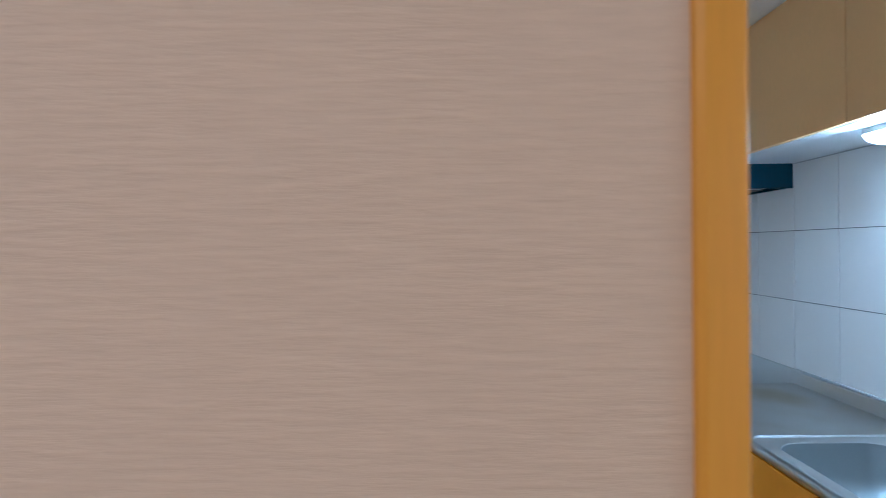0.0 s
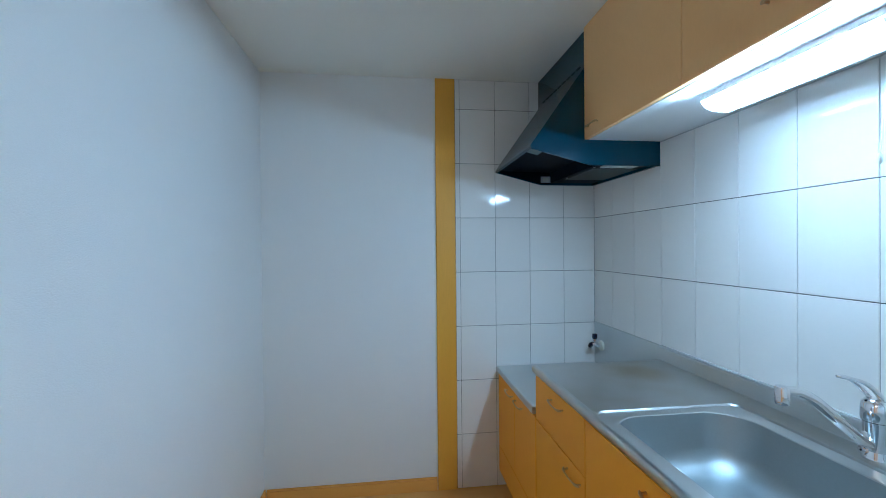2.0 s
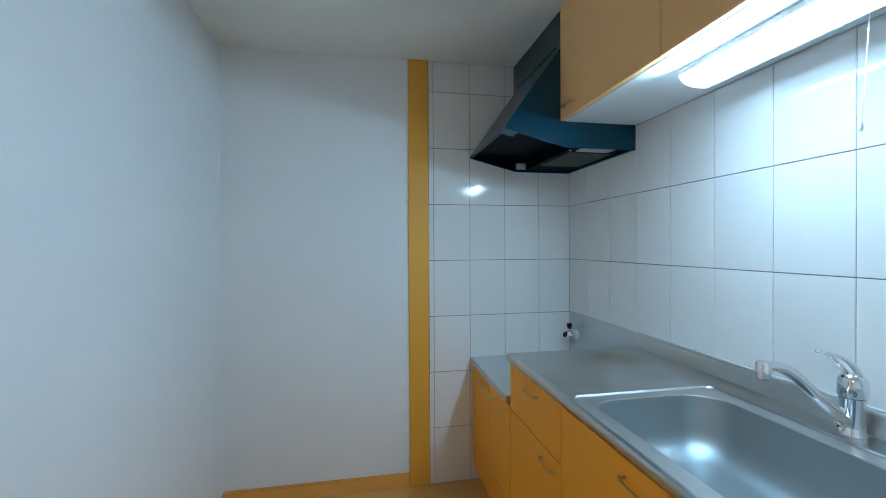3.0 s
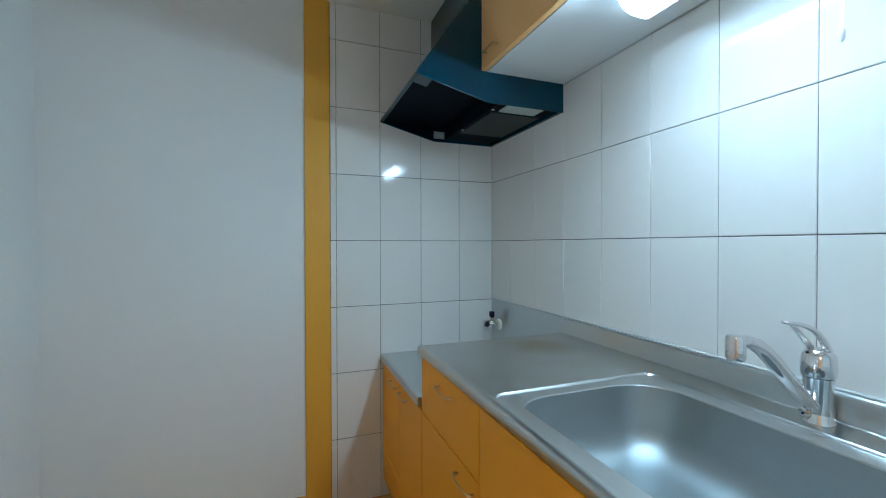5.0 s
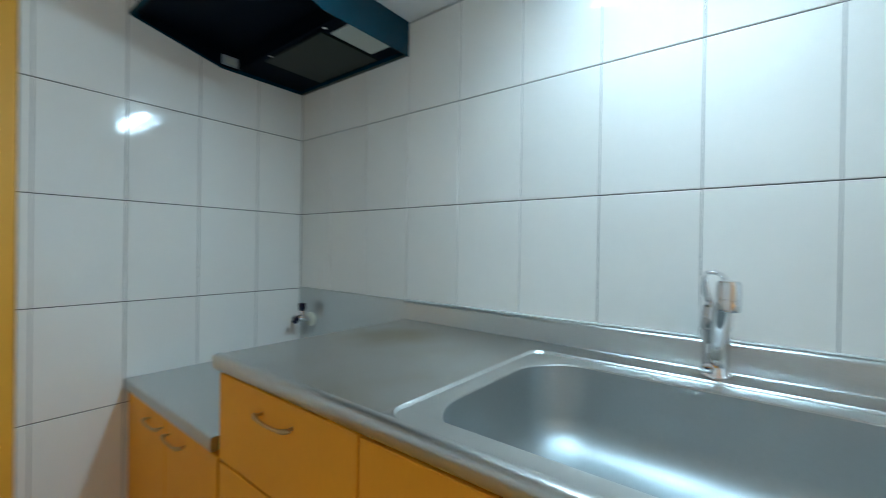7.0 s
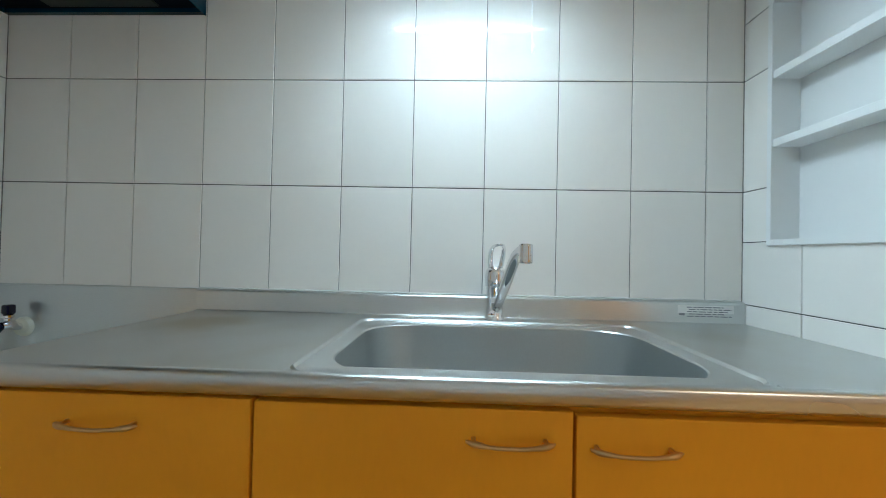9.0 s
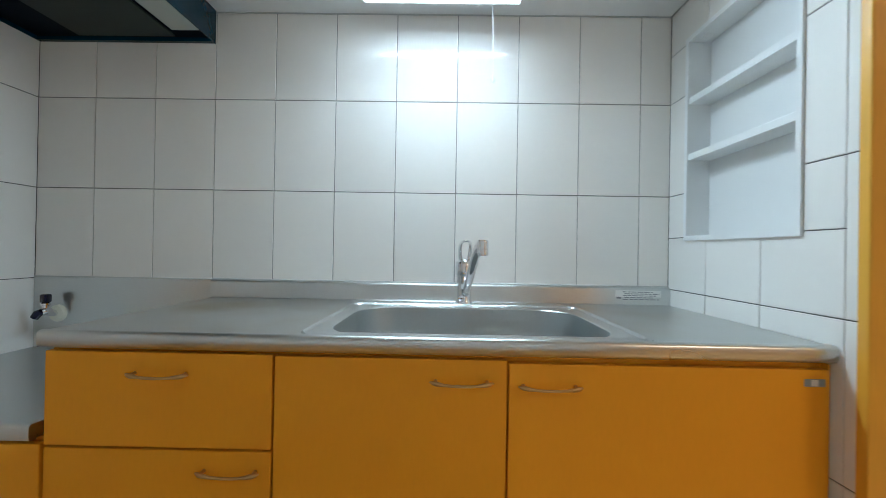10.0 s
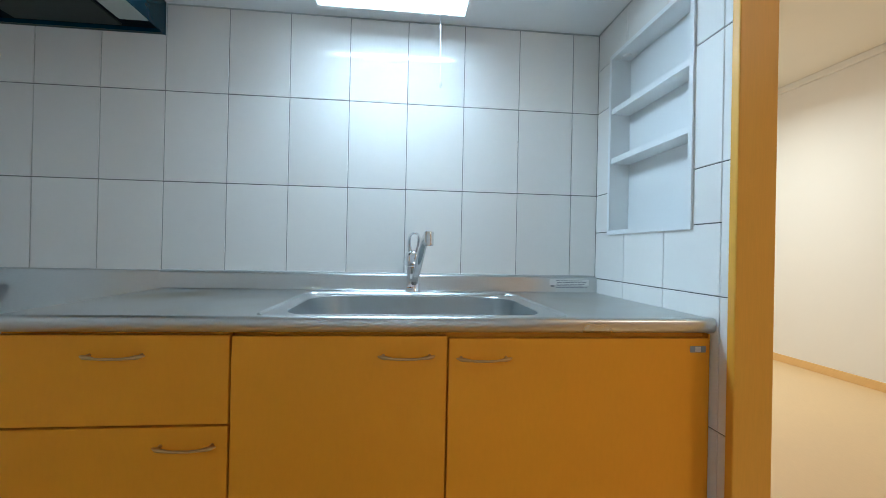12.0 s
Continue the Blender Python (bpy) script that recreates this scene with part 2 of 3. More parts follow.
wall_north = tagged(part("wall_north", boxes((XW - 0.12, XE + 0.12, YN, YN + 0.12, -0.05, 2.8)), M_PAPER), "white papered wall with a tiled cooking corner", "wall", kind="structure")
wall_east = tagged(part("wall_east", boxes((XE, XE + 0.12, YS, YN, -0.05, 2.8)), M_PAPER), "wall behind the counter clad in white tiles", "wall", kind="structure")
wall_west = tagged(part("wall_west", boxes((XW - 0.12, XW, YS, YN, -0.05, 2.8)), M_PAPER), "plain white papered wall", "wall", kind="structure")
wall_south = tagged(part("wall_south", boxes(
    (-2.2, DOOR0 - 0.0225, 0.302, YS, -0.05, 2.8), (DOOR0 - 0.0225, DOOR1 + 0.02, 0.302, YS, HEAD + 0.02, 2.8),
    (DOOR1 + 0.02, NX0, 0.302, YS, -0.05, 2.8), (NX1, 4.7, 0.302, YS, -0.05, 2.8),
    (NX0, NX1, 0.302, YS, -0.05, NZ0), (NX0, NX1, 0.302, YS, NZ1, 2.8), (NX0, NX1, 0.302, 0.306, NZ0, NZ1)), M_PAPER_WOVEN),
    "partition wall papered beige on the room side", "wall", kind="structure")
room_wall_far = tagged(part("wall_room_south", boxes((-2.3, 4.8, YR - 0.1, YR, -0.05, 2.8)), M_PAPER), "pale papered wall of the adjoining room", "wall", kind="structure")
tagged(part("wall_room_east", boxes((4.7, 4.8, YR, YS, -0.05, 2.8)), M_PAPER), "pale papered end wall of the adjoining room", "wall", kind="structure")
tagged(part("wall_room_west", boxes((-2.3, -2.2, YR, YS, -0.05, 2.8)), M_PAPER_WOVEN), "pale papered side wall of the adjoining room", "wall", kind="structure")
tagged(part("floor_kitchen", boxes((XW - 0.12, XE + 0.12, 0.334, YN + 0.12, -0.08, 0.0)), M_FLOOR), "honey-coloured wood floor of the kitchen", "floor", kind="structure")
tagged(part("floor_room", boxes((-2.3, 4.8, YR - 0.1, 0.334, -0.08, 0.0)), M_FLOOR_ROOM), "wood floor of the adjoining room, paled for its brighter light", "floor", kind="structure")
tagged(part("ceiling_kitchen", boxes((XW, XE, YS, YN, CEIL, CEIL + 0.08)), M_CEIL), "off-white papered kitchen ceiling", "ceiling", kind="structure")
tagged(part("ceiling_room", boxes((-2.2, 4.7, YR, 0.302, CEIL2, CEIL2 + 0.08)), M_CEIL), "off-white papered room ceiling", "ceiling", kind="structure")


def skirting(name, spec_long, wood=None):
    return tagged(part(name, boxes(*spec_long, bevel=0.003), wood or M_BASE), "orange-stained wooden baseboard along the wall", "baseboard", kind="structure")


skirting("baseboard_north", [(XW + 0.012, 0.510, YN - 0.010, YN, 0.0, 0.062), (XW + 0.012, 0.510, YN - 0.007, YN, 0.0625, 0.074)])
skirting("baseboard_west", [(XW, XW + 0.010, YS, YN, 0.0, 0.062), (XW, XW + 0.007, YS, YN, 0.0625, 0.074)])
skirting("baseboard_room_south", [(-2.2, 4.7, YR, YR + 0.012, 0.0, 0.07)], M_BASE_PALE)
skirting("baseboard_room_west_part", [(-2.2, DOOR0 - 0.024, 0.290, 0.302, 0.0, 0.07)], M_BASE_PALE)
skirting("baseboard_room_east_part", [(DOOR1 + 0.025, 4.7, 0.290, 0.302, 0.0, 0.07)], M_BASE_PALE)
tagged(part("trim_crown", boxes((-2.2, 4.7, YR, YR + 0.03, 2.56, CEIL2), bevel=0.006), M_PAPER), "pale cornice band under the room ceiling", "cornice", kind="structure")
tagged(part("trim_north", boxes((0.513, 0.620, YN - 0.012, YN, 0.0, CEIL), bevel=0.003), M_TRIM), "orange-stained upright board ending the tiles", "trim", kind="structure")

frame_thing = thing("door_1", "open doorway lined with orange-stained wood", "doorway", kind="structure")
round_edge = [(DOOR0 - 0.0025 + 0.0035 * math.sin(radians(a)), 0.2990 - 0.0035 * math.cos(radians(a)), 0.0) for a in range(0, 91, 15)]
left_jamb = [(DOOR0 - 0.0235, 0.388, 0.0), (DOOR0 - 0.0235, 0.2985, 0.0), (DOOR0 - 0.0205, 0.2955, 0.0)] + round_edge + [(DOOR0, 0.386, 0.0), (DOOR0 - 0.002, 0.388, 0.0)]
part("jamb", loft([left_jamb, [(px, py, HEAD) for px, py, pz in left_jamb]], True, True), M_TRIM, frame_thing, "", True)
part("jamb", boxes((DOOR1, DOOR1 + 0.022, 0.284, 0.3745, 0.0, HEAD), bevel=0.003), M_TRIM, frame_thing)
part("head", boxes((DOOR0 - 0.0235, DOOR1 + 0.022, 0.288, 0.386, HEAD, HEAD + 0.022), bevel=0.003), M_TRIM, frame_thing)

# ceiling lamps added unseen in the adjoining room; the second warms the kitchen fronts
for lamp_x, lamp_y, watts, spread, tint in UNSEEN_ROOM_LAMPS:
    room_light = thing("unseen_ceiling_light", "unseen round white ceiling light added to glow warm", "ceiling light", "room ceiling lights")
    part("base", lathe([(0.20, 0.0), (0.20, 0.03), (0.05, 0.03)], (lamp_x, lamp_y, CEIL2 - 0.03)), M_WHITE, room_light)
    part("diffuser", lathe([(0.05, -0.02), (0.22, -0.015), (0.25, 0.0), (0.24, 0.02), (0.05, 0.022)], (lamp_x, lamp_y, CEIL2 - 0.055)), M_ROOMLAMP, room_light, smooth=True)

# ---- fitted kitchen ----


def bow_handle(parent, along, x, y0, y1, z):
    """A slim bow lying along y with pointed ends, held off the front by two short feet."""
    d, span = 0.0185, y1 - y0
    pts, radii = [], []
    for i in range(25):
        u = i / 24
        edge = 1 - abs(2 * u - 1)
        pts.append((x - d + 0.009 * (2 * u - 1) ** 4, y0 + span * u, z + 0.0015 - 0.0045 * math.sin(math.pi * u)))
        radii.append(0.0016 + 0.0032 * min(1.0, edge / 0.14) - 0.0020 * min(1.0, max(0.0, (edge - 0.22) / 0.3)))
    bm = sweep(pts, radii, 10, 0.95)
    for u in (0.09, 0.91):
        yc = y0 + span * u
        sweep([(x, yc, z + 0.001), (x - 0.006, yc, z + 0.001), (x - d + 0.003, yc, z)], [0.0036, 0.0030, 0.0036], 10, 0.95, bm)
    return part("handle", bm, M_HANDLE, parent, "satin brass-toned bow handle", True)


def front(name, parent, y0, y1, z0, z1, x0=0.857, x1=0.875, label=""):
    return part(name, boxes((x0, x1, y0, y1, z0, z1), bevel=0.002), M_DOOR, parent, label)


drawer_unit = thing("drawer_cabinet", "maple-laminate drawer cabinet with bow handles", "cabinet", "base cabinets")
part("body", boxes((0.877, 1.426, 1.418, 1.852, 0.09, 0.817)), M_DOOR, drawer_unit)
part("plinth", boxes((0.900, 1.40, 1.418, 1.852, 0.0, 0.089)), M_DOOR, drawer_unit)
dr = front("drawer", drawer_unit, 1.4165, 1.850, 0.631, 0.810)
bow_handle(dr, -1, 0.857, 1.688, 1.570, 0.770)
dr = front("drawer", drawer_unit, 1.4165, 1.850, 0.235, 0.6265)
bow_handle(dr, -1, 0.857, 1.553, 1.434, 0.589)
front("drawer", drawer_unit, 1.4165, 1.850, 0.092, 0.231)

sink_unit = thing("sink_cabinet", "maple-laminate sink cabinet with two doors", "cabinet", "base cabinets")
part("body", boxes((0.877, 1.426, 0.372, 1.414, 0.09, 0.64), (0.877, 0.885, 0.372, 1.414, 0.64, 0.812)), M_DOOR, sink_unit)
part("plinth", boxes((0.900, 1.40, 0.372, 1.414, 0.0, 0.089)), M_DOOR, sink_unit)
dl = front("door", sink_unit, 0.9745, 1.4125, 0.092, 0.808)
bow_handle(dl, -1, 0.857, 1.119, 1.001, 0.767)
drr = front("door", sink_unit, 0.378, 0.9705, 0.092, 0.803)
bow_handle(drr, -1, 0.857, 0.955, 0.836, 0.762)
part("sticker", boxes((0.8562, 0.857, 0.386, 0.424, 0.772, 0.786)), M_GREY, drr, "small grey and white sticker")
part("sticker_patch", boxes((0.8557, 0.8561, 0.399, 0.412, 0.773, 0.785)), M_LABEL, drr, "white half of the sticker")
part("filler", boxes((0.862, 0.877, 0.3725, 0.377, 0.092, 0.812)), M_DOOR, sink_unit)

stove_unit = thing("stove_cabinet", "low maple-laminate cabinet under the cooker shelf", "cabinet", "base cabinets")
part("body", boxes((0.877, 1.426, 1.858, 2.454, 0.09, 0.638)), M_DOOR, stove_unit)
part("plinth", boxes((0.900, 1.40, 1.858, 2.454, 0.0, 0.089)), M_DOOR, stove_unit)
d1 = front("door", stove_unit, 2.154, 2.452, 0.235, 0.632)
bow_handle(d1, -1, 0.857, 2.280, 2.164, 0.601)
d2 = front("door", stove_unit, 1.858, 2.150, 0.235, 0.632)
bow_handle(d2, -1, 0.857, 2.136, 2.018, 0.599)
front("panel", stove_unit, 1.858, 2.452, 0.092, 0.231)

stove_top = thing("cooker_shelf", "low stainless-steel cooker shelf beside the counter", "worktop")
part("surface", boxes((0.8625, 1.426, 1.868, 2.456, 0.6425, 0.6715)), M_STEEL, stove_top)
shelf_nose = [(0.8622, 0.640), (0.8622, 0.672), (0.853, 0.672), (0.8495, 0.6708), (0.8475, 0.668), (0.847, 0.664), (0.847, 0.647), (0.848, 0.642), (0.852, 0.640)]
part("front_edge", prism(shelf_nose, 1.868, 2.456), M_STEEL, stove_top, "rounded steel front edge", True)

# continuous steel worktop with a pressed sink
top = thing("worktop", "brushed stainless-steel worktop with a raised front edge", "worktop")
NOSE = [(0.866, 0.848), (0.861, 0.8502), (0.853, 0.8502), (0.8475, 0.848), (0.844, 0.843), (0.8435, 0.836), (0.845, 0.824), (0.850, 0.818), (0.857, 0.8165), (0.90, 0.8165), (0.90, 0.8472)]
part("front_edge", prism(NOSE, 0.372, 1.855), M_STEEL_EDGE, top, "rounded steel front edge", True)
slab = bmesh.new()
for x0, x1, y0, y1 in ((0.866, 1.410, 1.380, 1.855), (0.866, 1.410, 0.372, 0.694), (1.332, 1.410, 0.694, 1.380)):
    slab.faces.new([slab.verts.new(p) for p in ((x0, y0, 0.848), (x1, y0, 0.848), (x1, y1, 0.848), (x0, y1, 0.848))])
part("surface", slab, M_STEEL_TOP, top)
for y0, y1 in ((1.380, 1.853), (0.372, 0.694)):
    part("core", boxes((0.90, 1.41, y0, y1, 0.82, 0.846)), M_STEEL, top)
BACK = [(1.408, 0.8478)] + [(1.4080 + 0.0036 * math.sin(radians(a)), 0.8516 - 0.0036 * math.cos(radians(a))) for a in (8, 25, 42, 60, 78, 90)] + [
    (1.4118, 0.8965), (1.4128, 0.9005), (1.4152, 0.9035), (1.4190, 0.9050), (1.4285, 0.9050), (1.4285, 0.8478)]
part("upstand", prism(BACK, 0.372, 1.862), M_STEEL, top, "low steel upstand along the tiles", True)
sink_rings = [(0.866, 1.332, 0.694, 1.380, 0.002, 0.848), (0.8662, 1.3290, 0.6980, 1.3760, 0.028, 0.848), (0.8664, 1.3275, 0.6998, 1.3742, 0.028, 0.8502),
              (0.8667, 1.3250, 0.7025, 1.3715, 0.028, 0.8518), (0.867, 1.3225, 0.7050, 1.3690, 0.028, 0.8502), (0.868, 1.3205, 0.7072, 1.3668, 0.028, 0.8468),
              (0.8685, 1.3170, 0.7110, 1.3630, 0.030, 0.8465), (0.871, 1.300, 0.727, 1.349, 0.060, 0.8465), (0.8755, 1.2835, 0.7360, 1.3390, 0.103, 0.8465),
              (0.8775, 1.2800, 0.7392, 1.3358, 0.106, 0.8460), (0.879, 1.2785, 0.7405, 1.3345, 0.106, 0.8435), (0.8795, 1.2778, 0.7412, 1.3338, 0.106, 0.838),
              (0.884, 1.272, 0.747, 1.328, 0.104, 0.79), (0.887, 1.268, 0.751, 1.324, 0.102, 0.772)]
for k in range(1, 9):
    a = radians(90 * k / 8)
    inset, foot = 0.070 * (1 - math.cos(a)), 0.764 - 0.070 * math.sin(a)
    sink_rings.append((0.890 + inset, 1.265 - inset, 0.754 + inset, 1.321 - inset, 0.101 - 0.045 * k / 8, foot))
sink_rings.append((1.02, 1.13, 0.90, 1.18, 0.04, 0.693))
sink_loops = []
for x0, x1, y0, y1, rad, z in sink_rings:
    # the raised bead dies out towards the front edge
    sink_loops.append([(px, py, pz if pz < 0.8475 else 0.848 + (pz - 0.848) * min(1.0, max(0.0, (px - 0.867) / 0.012))) for px, py, pz in rounded(x0, x1, y0, y1, rad, z, 12)])
part("sink_rim", loft(sink_loops[:11], False), M_STEEL, top, "raised bead round the sink", True)
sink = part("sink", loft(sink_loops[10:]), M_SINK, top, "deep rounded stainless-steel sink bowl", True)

plate = tagged(part("steel_plate", boxes((1.4255, 1.4288, 1.8625, 2.456, 0.672, 0.903), bevel=0.001), M_STEEL), "flat stainless-steel splash plate behind the cooker shelf", "splashback")

for y0, y1, x0 in ((0.376, 1.860, 1.4215), (1.8625, 2.456, 1.4245)):
    bead = [(1.4300, 0.9055), (x0, 0.9055), (x0 - 0.0005, 0.9068), (x0 + 0.001, 0.9085), (1.4300, 0.9095)] if x0 < 1.423 else [(1.4300, 0.9033), (x0, 0.9033), (x0 - 0.0005, 0.9048), (x0 + 0.001, 0.9066), (1.4300, 0.9075)]
    tagged(part("sealant_bead", prism(bead, y0, y1), M_SEAL), "pale silicone bead between steel and tiles", "sealant")

# label strip on the upstand
label = thing("instruction_label", "small white printed label stuck on the steel upstand", "label")
part("paper", boxes((1.4117, 1.4124, 0.402, 0.548, 0.861, 0.895)), M_LABEL, label)
for i in range(5):
    # each printed line broken into word-long bars
    line_y, line_end = 0.524 - 0.005 * (i % 2), 0.408 + 0.010 * (i * 2 % 3)
    while line_y > line_end:
        word = random.uniform(0.006, 0.020)
        part("text_line", boxes((1.4113, 1.41165, max(line_end, line_y - word), line_y, 0.8648 + 0.006 * i, 0.8674 + 0.006 * i)), M_INK, label)
        line_y -= word + random.uniform(0.002, 0.004)
part("logo_bar", boxes((1.4113, 1.41165, 0.530, 0.544, 0.868, 0.874)), M_INK, label)

# gas tap
tap = thing("gas_tap", "small chrome gas tap with a black knob and cream rosette", "gas tap")
GY, GZ = 2.374, 0.791
part("rosette", lathe([(0.004, 0.0), (0.028, 0.0), (0.028, -0.006), (0.024, -0.012), (0.012, -0.015)], (1.4255, GY - 0.004, GZ - 0.006), "x"), M_CREAM, tap, "cream plastic rosette", True)
part("body", sweep([(1.416, GY - 0.004, GZ - 0.005), (1.404, GY - 0.002, GZ - 0.003), (1.394, GY + 0.001, GZ + 0.003), (1.384, GY + 0.002, GZ + 0.006), (1.373, GY + 0.005, GZ + 0.004)], [0.011, 0.011, 0.014, 0.014, 0.011], 16), M_CHROME, tap, "", True)
part("stem", lathe([(0.009, 0.0), (0.009, 0.010), (0.013, 0.013), (0.013, 0.019), (0.009, 0.021)], (1.386, GY + 0.002, GZ + 0.012), sides=18), M_CHROME, tap, "", True)
part("knob", boxes((1.374, 1.398, GY - 0.009, GY + 0.013, GZ + 0.033, GZ + 0.060), bevel=0.005, seg=3), M_BLACK, tap, "black knob", True)
part("nozzle", sweep([(1.374, GY + 0.005, GZ + 0.004), (1.368, GY + 0.010, GZ - 0.001), (1.363, GY + 0.016, GZ - 0.015)], [0.010, 0.0125, 0.0105], 14), M_BLACK, tap, "black outlet", True)

# mixer tap
mixer = thing("mixer_tap", "chrome single-lever kitchen mixer tap behind the sink", "tap")
FX, FY = 1.376, 1.036
part("base", lathe([(0.003, 0.0), (0.0255, 0.0), (0.0255, 0.004), (0.0235, 0.008), (0.021, 0.02), (0.003, 0.02)], (FX, FY, 0.8483)), M_CHROME, mixer, "", True)
part("body", lathe([(0.003, 0.0), (0.0225, 0.0), (0.0215, 0.02), (0.0232, 0.06), (0.0240, 0.066), (0.003, 0.066)], (FX, FY, 0.8683)), M_CHROME, mixer, "", True)
part("cap", lathe([(0.003, 0.0), (0.0255, 0.0), (0.0270, 0.005), (0.0270, 0.026), (0.0255, 0.040), (0.018, 0.050), (0.003, 0.054)], (FX, FY, 0.9358)), M_CHROME, mixer, "", True)
spout_pts = curve_points([(FX - 0.010, FY - 0.002, 0.876), (FX - 0.05, FY - 0.006, 0.900), (FX - 0.12, FY - 0.014, 0.952), (FX - 0.19, FY - 0.022, 1.004), (FX - 0.235, FY - 0.028, 1.025), (FX - 0.268, FY - 0.032, 1.029)], 6)
n_sp = len(spout_pts)
part("spout", sweep(spout_pts, [0.0088 + 0.0034 * math.sin(math.pi * (0.1 + 0.85 * i / (n_sp - 1))) for i in range(n_sp)], 24, 0.95, None, 0.85), M_CHROME, mixer, "", True)
part("nozzle", lathe([(0.003, 0.0), (0.0125, 0.0), (0.0138, 0.003), (0.0138, 0.014), (0.0133, 0.0145), (0.0133, 0.0155), (0.0138, 0.016), (0.0138, 0.034), (0.012, 0.038), (0.003, 0.039)], (FX - 0.276, FY - 0.033, 1.002)), M_CHROME, mixer, "", True)
part("shower_button", lathe([(0.003, 0.0), (0.009, 0.0), (0.009, -0.008), (0.004, -0.009)], (FX - 0.018, FY + 0.010, 0.866), "x"), M_CHROME, mixer, "", True)
part("button_hole", lathe([(0.001, 0.0), (0.0024, 0.0), (0.0024, -0.0012), (0.001, -0.0014)], (FX - 0.0268, FY + 0.010, 0.866), "x", 12), M_BLACK, mixer)
loop_pts, loop_r = [], []
for i in range(33):
    a = 2 * math.pi * i / 32
    u = 0.5 - 0.5 * math.cos(a)
    loop_pts.append((FX + 0.020 - 0.118 * u, FY + 0.0185 * math.sin(a) * (1 - 0.3 * u), 0.964 + 0.078 * u + 0.020 * math.sin(math.pi * u)))
    loop_r.append(0.0080 - 0.0036 * u)
part("sticker", boxes((FX - 0.0238, FX - 0.0215, FY + 0.000, FY + 0.011, 0.894, 0.909)), M_LABEL, mixer, "tiny white sticker")
part("lever", sweep(loop_pts, loop_r, 12, 0.8), M_CHROME, mixer, "open chrome loop lever", True)

# wall cabinet
upper = thing("wall_cabinet", "maple-laminate wall cabinet paled by painted lamp glare, with a white underside", "cabinet")
UX, UZ = 1.083, 1.790
part("body", boxes((1.103, 1.428, 0.372, 1.866, UZ + 0.004, CEIL - 0.003)), M_DOOR_GLARE, upper)
part("underside", boxes((1.1045, 1.428, 0.372, 1.8645, UZ - 0.002, UZ + 0.003)), M_WHITE, upper, "white cabinet underside")
part("seal", boxes((1.4245, 1.4282, 0.3765, 1.864, UZ - 0.006, UZ - 0.0025)), M_SEAL, upper, "grey sealant line")
part("seal", boxes((1.086, 1.4282, 0.3725, 0.376, UZ - 0.006, UZ - 0.0025)), M_SEAL, upper, "grey sealant line")
for y0, y1 in ((1.2825, 1.866), (0.828, 1.2795), (0.372, 0.825)):
    ud = front("door", upper, y0, y1, UZ - 0.001, CEIL - 0.004, UX, 1.102)
    ud.data.materials[0] = M_DOOR_GLARE
    hy = y1 - 0.033 if y1 > 1.5 else y0 + 0.195
    bow_handle(ud, -1, UX, hy, hy - 0.089, UZ + 0.043 if y1 > 1.5 else UZ + 0.070)

# strip light under the wall cabinet
strip = thing("strip_light", "lit white fluorescent strip light under the wall cabinet", "strip light")
L0, L1 = 0.893, 1.347
part("housing", boxes((1.196, 1.315, L0 - 0.012, L1 + 0.004, 1.7695, 1.7878), bevel=0.003), M_WHITE, strip)
cover = [(1.1975, 1.769), (1.198, 1.767), (1.203, 1.759), (1.214, 1.750), (1.232, 1.7435), (1.2470, 1.7412), (1.283, 1.741), (1.286, 1.744), (1.286, 1.769)]
part("diffuser", prism(cover[:4] + [(1.214, 1.769)], L0, L1), M_TUBE, strip, "glowing white diffuser", True)
part("diffuser_bottom", prism([(1.2142, 1.769), (1.2142, 1.750)] + cover[4:], L0, L1), M_TUBE_LOW, strip, "glowing white diffuser", True)
part("tube", prism([(1.2465, 1.7409), (1.2475, 1.7402), (1.2575, 1.7402), (1.2585, 1.7407)], L0 + 0.004, L1 - 0.004), M_TUBE_CORE, strip, "bright tube shining through the diffuser")
part("end_panel", prism(cover, L1 + 0.0003, L1 + 0.002), M_TUBE_LOW, strip, "glowing end of the diffuser", True)
part("back_plate", boxes((1.2865, 1.291, L0 - 0.011, L1, 1.739, 1.7675), bevel=0.001), M_WHITE, strip)
part("end_cap", prism([(x + (0.002 if x > 1.25 else -0.002), z - 0.002 if z < 1.78 else z) for x, z in cover], L0 - 0.012, L0 - 0.001), M_WHITE, strip, "white plastic end cap", True)
part("switch", lathe([(0.003, 0.0), (0.011, 0.0), (0.012, -0.012), (0.010, -0.022), (0.003, -0.026)], (1.304, 1.016, 1.768)), M_WHITE, strip, "", True)
part("socket", boxes((1.296, 1.312, 0.980, 1.000, 1.748, 1.768), bevel=0.002), M_WHITE, strip)
part("cord", sweep(curve_points([(1.315, 0.967, 1.768), (1.314, 0.967, 1.735), (1.305, 0.966, 1.65), (1.296, 0.966, 1.56), (1.29, 0.965, 1.53)], 5), 0.0012, 6), M_WHITE, strip, "thin white pull cord", True)
part("cord_bead", lathe([(0.001, 0.0), (0.004, -0.004), (0.0045, -0.018), (0.002, -0.024)], (1.29, 0.965, 1.532), sides=12), M_WHITE, strip, "", True)

